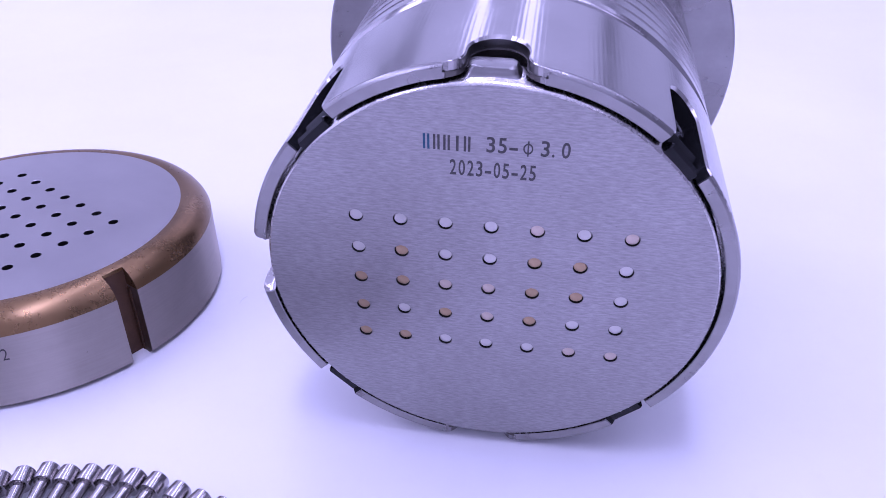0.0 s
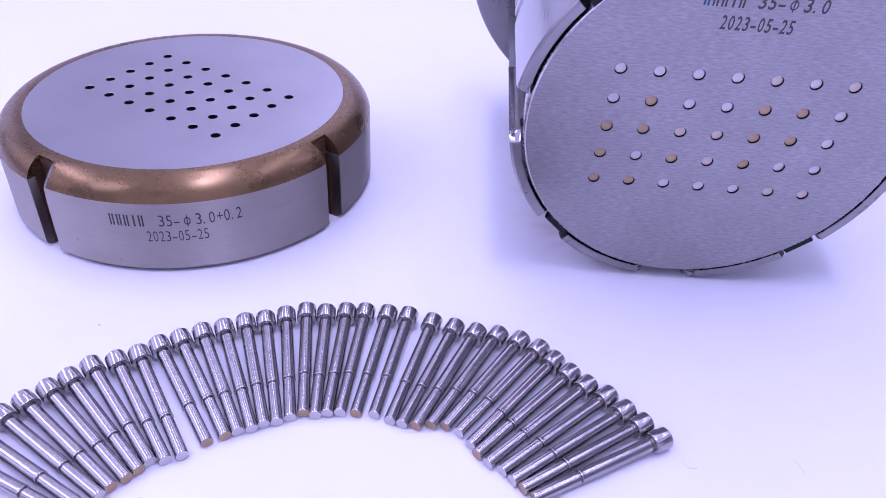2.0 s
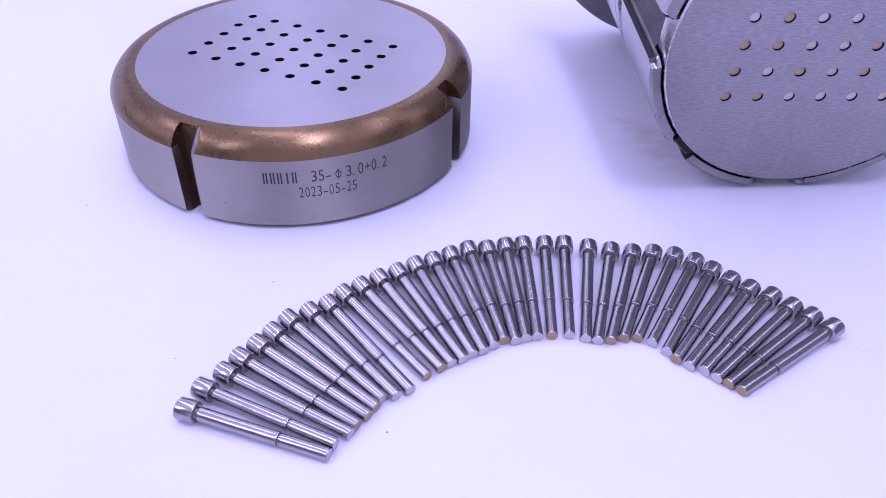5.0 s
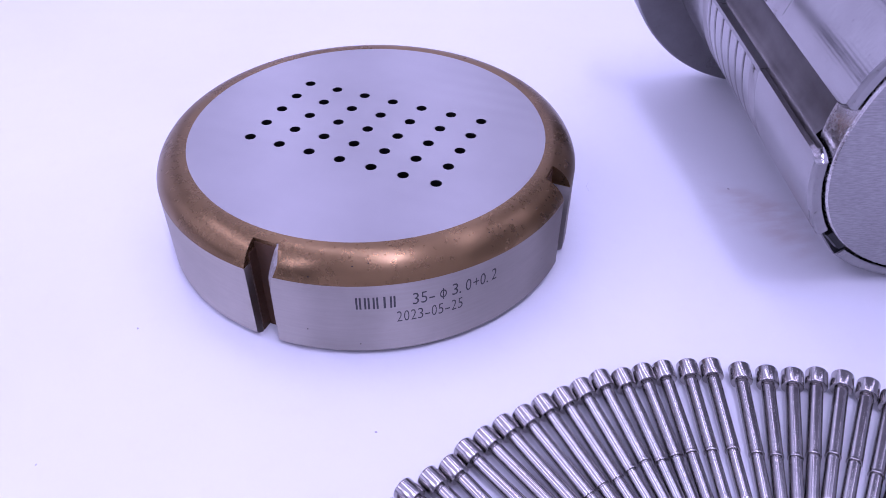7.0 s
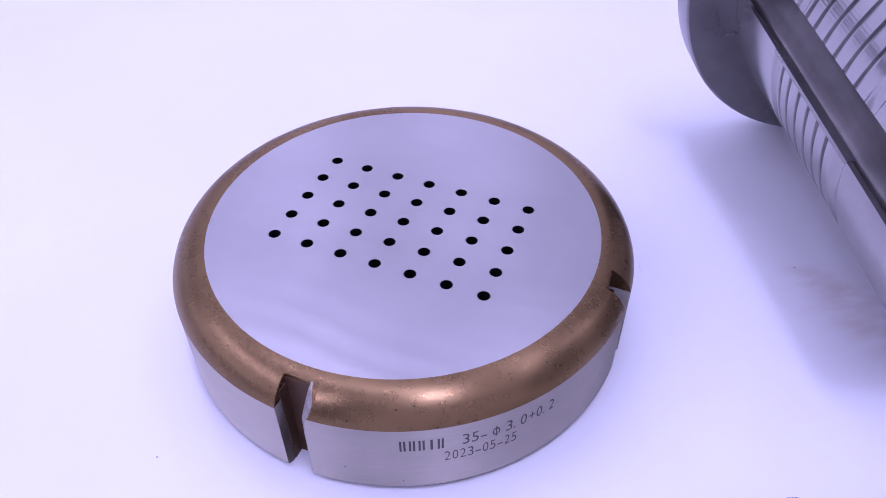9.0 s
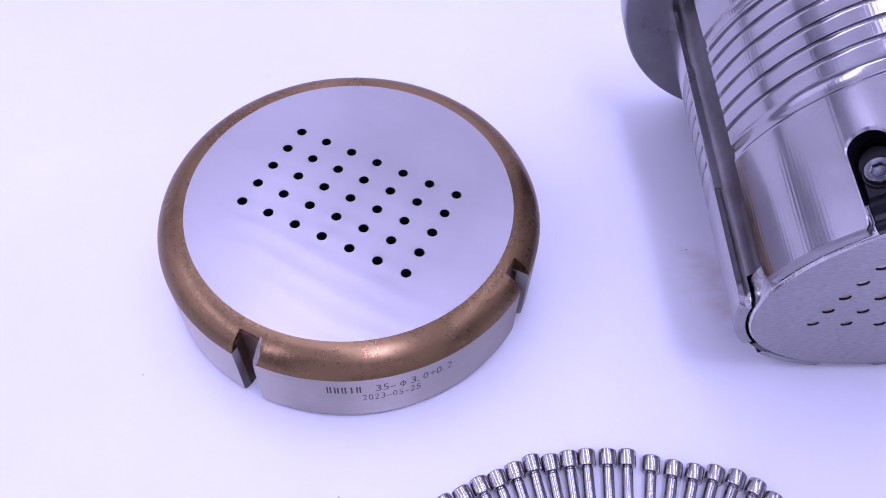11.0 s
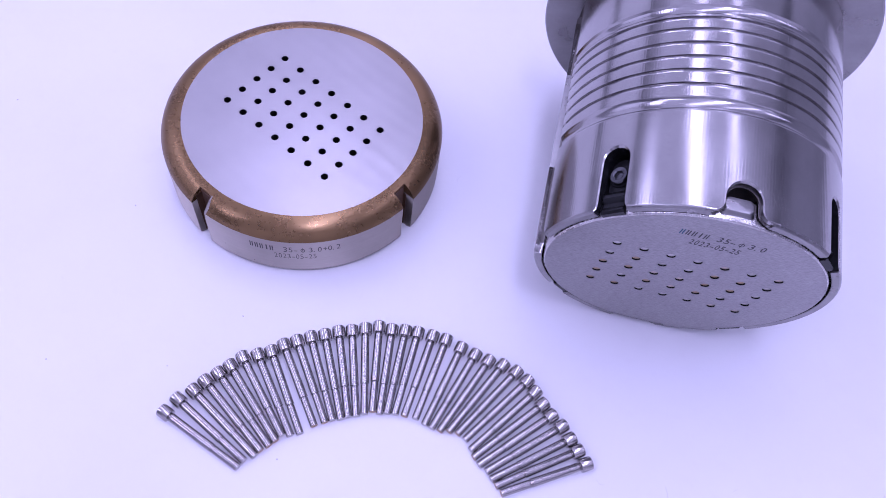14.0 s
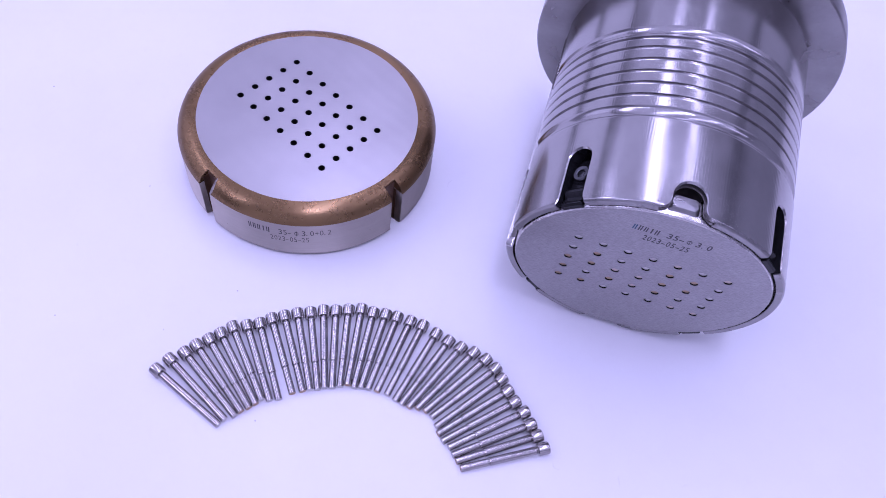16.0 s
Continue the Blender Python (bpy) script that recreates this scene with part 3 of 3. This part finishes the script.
    for k, bar in brand_bars(0.0035, 0.0104):
        part("mark_bar", shift(bar, -0.0142, 0.0362), ETCH if k else ETCH_BLUE, plate, "etched dark bar of the maker's mark" if k else "etched blue-black bar of the maker's mark")
    part("size_text", shift(lettering("35-\u03c63.0", (0, 1, 1.95, 3.2, 4.65, 5.35, 6.4), 0.0035, 0.0166), -0.0010, 0.0365), ETCH, plate, "etched size reading 35-\u03c63.0")
    part("date_text", shift(lettering("2023-05-25", range(10), 0.0036, 0.0176), -0.0084, 0.0306), ETCH, plate, "etched date reading 2023-05-25")
    for a in (-45, 45, 135, -135):
        clip = part("clip", radial(clip_body(), a), OXIDE_AND_SHADE, head, "black spring clip set in a slot")
        part("screw", radial(cap_screw(), a), SCREW, clip, "dark hexagon socket screw")
        part("washer", radial(washer(), a), OXIDE_AND_SHADE, clip)
    for a in (0, 180):
        part("locating_key", radial(key_block(), a), STEEL_FLANGE, head, "rounded shiny steel key in a notch")
    return head


def face_plate():
    bm = perforated(circle_points(0, 0, 0, PLATE_R - 0.0007, 224), 0.00160, 0.0070, aside=(ASIDE, 0.0))
    rings = [circle_points(0, 0, z, r, 224) for r, z in ((PLATE_R - 0.0007, 0), (PLATE_R - 0.0003, -0.0003), (PLATE_R, -0.0008), (PLATE_R, -0.0085))]
    rings = [[bm.verts.new(q) for q in ring] for ring in rings]
    for a, b in zip(rings, rings[1:]):
        for k in range(224):
            bm.faces.new((a[k], a[(k + 1) % 224], b[(k + 1) % 224], b[k])).material_index = 2
    bmesh.ops.remove_doubles(bm, verts=bm.verts, dist=1e-6)
    return bm


def clip_body():
    """A bent strip: flat under the screw, a raised roll, and a foot at the front."""
    path = [(0.0500, 0.0234), (0.0500, 0.0228), (0.0501, 0.0215), (0.0502, 0.0195), (0.0505, 0.0105), (0.0520, 0.0090), (0.0533, 0.0078), (0.0536, 0.0066), (0.0530, 0.0055), (0.0524, 0.0047), (0.0524, 0.0034), (0.0533, 0.0025), (0.0537, 0.0013), (0.0531, 0.0004)]
    bm = bmesh.new()
    rows = []
    for r, s in path:
        w = math.sqrt(0.0043 ** 2 - max(0.0, s - 0.0192) ** 2)
        rows.append([bm.verts.new((x, s, z)) for x, z in ((-w, r - 0.0022), (-w, r - 0.0003), (0.0003 - w, r), (w - 0.0003, r), (w, r - 0.0003), (w, r - 0.0022))])
    for a, b in zip(rows, rows[1:]):
        for k in range(6):
            bm.faces.new((a[k], a[(k + 1) % 6], b[(k + 1) % 6], b[k]))
    bm.faces.new(rows[0])
    bm.faces.new(rows[-1][::-1])
    return bm


def ring_stack(rows, around=24):
    """Closed rings about the screw's axis, each as (radius, hexagon or round, height over the clip)."""
    bm = bmesh.new()
    made_rows = []
    for r, hexagon, z in rows:
        ring = []
        for k in range(around):
            a = 2 * math.pi * k / around
            q = r / math.cos((a % (math.pi / 3)) - math.pi / 6) if hexagon else r
            ring.append(bm.verts.new((q * math.cos(a), 0.0160 + q * math.sin(a), 0.0502 + z)))
        made_rows.append(ring)
    for a, b in zip(made_rows, made_rows[1:]):
        for k in range(around):
            bm.faces.new((a[k], a[(k + 1) % around], b[(k + 1) % around], b[k]))
    bmesh.ops.remove_doubles(bm, verts=bm.verts, dist=1e-6)
    return bm


def cap_screw():
    return ring_stack(((0.0034, False, 0.0003), (0.0034, False, 0.0018), (0.0031, False, 0.0022), (0.0020, False, 0.0022), (0.0016, True, 0.0020), (0.0015, True, 0.0010), (0.0, False, 0.0008)))


def washer():
    return ring_stack(((0.0041, False, 0.0), (0.0041, False, 0.0006), (0.0039, False, 0.0008), (0.0032, False, 0.0008), (0.0032, False, 0.0)))


def key_block():
    """A low steel saddle in a notch: wide at its foot, hollow at its flanks, with a small rounded top."""
    bm = bmesh.new()
    rings = []
    for z, hx, y0, y1, soft in ((0.0455, 0.0066, 0.0010, 0.0088, 0.0012), (0.0497, 0.0066, 0.0010, 0.0088, 0.0012), (0.0505, 0.0064, 0.0012, 0.0087, 0.0013), (0.0511, 0.0059, 0.0018, 0.0086, 0.0014), (0.0517, 0.0054, 0.0024, 0.0085, 0.0015), (0.0523, 0.0051, 0.0028, 0.0084, 0.0016), (0.0528, 0.0049, 0.0030, 0.0083, 0.0016), (0.05315, 0.0046, 0.0033, 0.0080, 0.0015), (0.0533, 0.0040, 0.0039, 0.0074, 0.0012)):
        ring = []
        for cx, cy, a0 in ((hx - soft, y1 - soft, 0), (soft - hx, y1 - soft, 90), (soft - hx, y0 + soft, 180), (hx - soft, y0 + soft, 270)):
            ring += [bm.verts.new((-0.0008 + cx + soft * math.cos(radians(a0 + a)), cy + soft * math.sin(radians(a0 + a)), z)) for a in (0, 22, 45, 68, 90)]
        rings.append(ring)
    for a, b in zip(rings, rings[1:]):
        for k in range(20):
            bm.faces.new((a[k], a[(k + 1) % 20], b[(k + 1) % 20], b[k]))
    bm.faces.new(rings[0][::-1])
    bm.faces.new(rings[-1])
    return bm


press_cylinder()


# ---- punch pins ----
PIN_X = [-27.6, -24.2, -19.3, -15.8, -11.6, -7.8, -3.8, 1.9, 7.0, 11.3, 16.3, 21.5, 27.0, 32.4, 37.8, 43.2, 48.8, 54.4, 60.1, 65.5, 71.9, 77.8, 84.6, 90.8, 96.8, 102.9, 108.8, 113.8, 117.3, 120.8, 124.6, 129.2, 132.8, 136.2, 139.7]
PIN_Y = [-133.5, -127.7, -123.3, -118.8, -114.8, -110.9, -106.6, -104.5, -102.2, -98.5, -95.9, -93.3, -91.4, -89.0, -87.7, -85.8, -84.0, -84.5, -83.9, -83.9, -84.5, -85.2, -87.8, -90.0, -91.8, -92.8, -94.8, -98.1, -102.5, -107.3, -111.5, -115.2, -120.0, -124.3, -129.0]
PIN_TURN = [153.3, 147.9, 144.0, 139.7, 136.1, 132.4, 127.9, 123.4, 120.5, 121.3, 119.3, 115.1, 111.1, 106.6, 102.8, 99.1, 95.0, 90.9, 86.5, 83.0, 79.1, 77.0, 72.4, 67.0, 62.5, 58.2, 53.8, 50.4, 48.7, 44.2, 41.0, 37.6, 33.7, 29.8, 25.9]
BRONZE_ENDED = (3, 4, 5, 9, 10, 16, 20, 24, 25, 26, 29, 33, 34)


def punch_pin(material, tone):
    """A headed pin along -x: the head behind the origin's far side, the shank stepping down to a thinner end."""
    pin = thing("punch_pin", pose(0, 0, 0), "slim turned steel pin with wide round head, on table", "pin", "punch pins fanned on the table")
    along = Matrix.Rotation(radians(90), 4, "Y")

    def turned(name, profile, mat, parent, label=""):
        bm = lathe(profile, 28)
        bm.transform(along)
        return part(name, bm, mat, parent, label)

    turned("head", [(0, 0.0024), (0.0022, 0.0024), (0.0025, 0.00228), (0.0027, 0.0020), (0.0027, -0.0023), (0.0026, -0.00252), (0.0024, -0.0026), (0.0013, -0.0026)], STEEL_PIN, pin, "wide turned head")
    shank = turned("shank", [(0.00145, -0.0026), (0.00145, -0.0030), (0.00168, -0.0032), (0.00174, -0.0033), (0.00174, -0.0035), (0.00174, -0.0231), (0.00174, -0.0233), (0.00181, -0.0236), (0.00181, -0.0239), (0.00178, -0.0240), (0.00135, -0.0241), (0.00135, -0.0244), (0.00157, -0.0246)], STEEL_PIN, pin)
    turned("end", [(0.00157, -0.0246), (0.00157, -0.0362), (0.00157, -0.0364), (0.00150, -0.0366)], STEEL_PIN, shank)
    turned("end_face", [(0.00150, -0.0366), (0, -0.0366)], material, shank, tone)
    return pin


TILT = math.degrees(math.asin((0.0027 - 0.00157) / 0.0357))
made = {}
for number, (px, py, turn) in enumerate(zip(PIN_X, PIN_Y, PIN_TURN)):
    key = number in BRONZE_ENDED
    where = pose(px / 1000, py / 1000, 0.00272, 0, -TILT, turn)
    if key not in made:
        made[key] = punch_pin(BRONZE_TIP if key else STEEL_TIP, "bronze-tinted flat end" if key else "pale flat end")
        made[key].matrix_basis = where
    else:
        copy_thing(made[key], where)


# ---- specks on the table ----
def speck(x, y, size):
    bm = bmesh.new()
    bmesh.ops.create_icosphere(bm, subdivisions=1, radius=1.0)
    for v in bm.verts:
        v.co = (v.co.x * size * random.uniform(0.6, 1.3), v.co.y * size * random.uniform(0.5, 1.0), max(0.0, 0.35 * size * (1 + v.co.z)))
    ob = new("dust_speck", mesh_from(bm, "dust_speck", DUST))
    ob.matrix_world = pose(x, y, 0.0, 0, 0, random.uniform(0, 180))
    return tagged(ob, "tiny dark speck of dust on the white table", "dust", "specks of dust")


for sx, sy, size in ((0.1208, -0.0091, 0.00045), (-0.0695, -0.0420, 0.0004), (-0.0090, -0.0873, 0.0004), (0.0187, -0.1443, 0.0004), (-0.1419, 0.0057, 0.0005), (-0.0874, -0.0826, 0.0003), (-0.0806, -0.1187, 0.0004), (-0.0333, -0.1139, 0.0003)):
    speck(sx, sy, size)


def fibre(x0, y0, x1, y1, bow):
    """A short bent thread lying on the table."""
    bm = bmesh.new()
    rows = []
    dx, dy = x1 - x0, y1 - y0
    for k in range(9):
        f = k / 8
        b = bow * math.sin(math.pi * f)
        c = Vector((x0 + dx * f - dy * b, y0 + dy * f + dx * b, 0.00008))
        across = Vector((-dy, dx, 0)).normalized()
        rows.append([bm.verts.new(c + 0.00005 * (across * math.cos(math.pi * j / 2.5) + Vector((0, 0, math.sin(math.pi * j / 2.5))))) for j in range(5)])
    for a, b in zip(rows, rows[1:]):
        for j in range(5):
            bm.faces.new((a[j], a[(j + 1) % 5], b[(j + 1) % 5], b[j]))
    bm.faces.new(rows[0])
    bm.faces.new(rows[-1][::-1])
    ob = new("fibre", mesh_from(bm, "fibre", LINT))
    return tagged(ob, "short thin grey fibre lying on the white table", "fibre", "loose fibres on the table")


for ends in ((0.0734, -0.0020, 0.0749, 0.0028, 0.14), (0.1730, -0.1327, 0.1738, -0.1370, 0.06), (0.1449, -0.1333, 0.1479, -0.1353, -0.30), (0.2004, -0.1310, 0.2033, -0.1293, 0.1)):
    fibre(*ends)
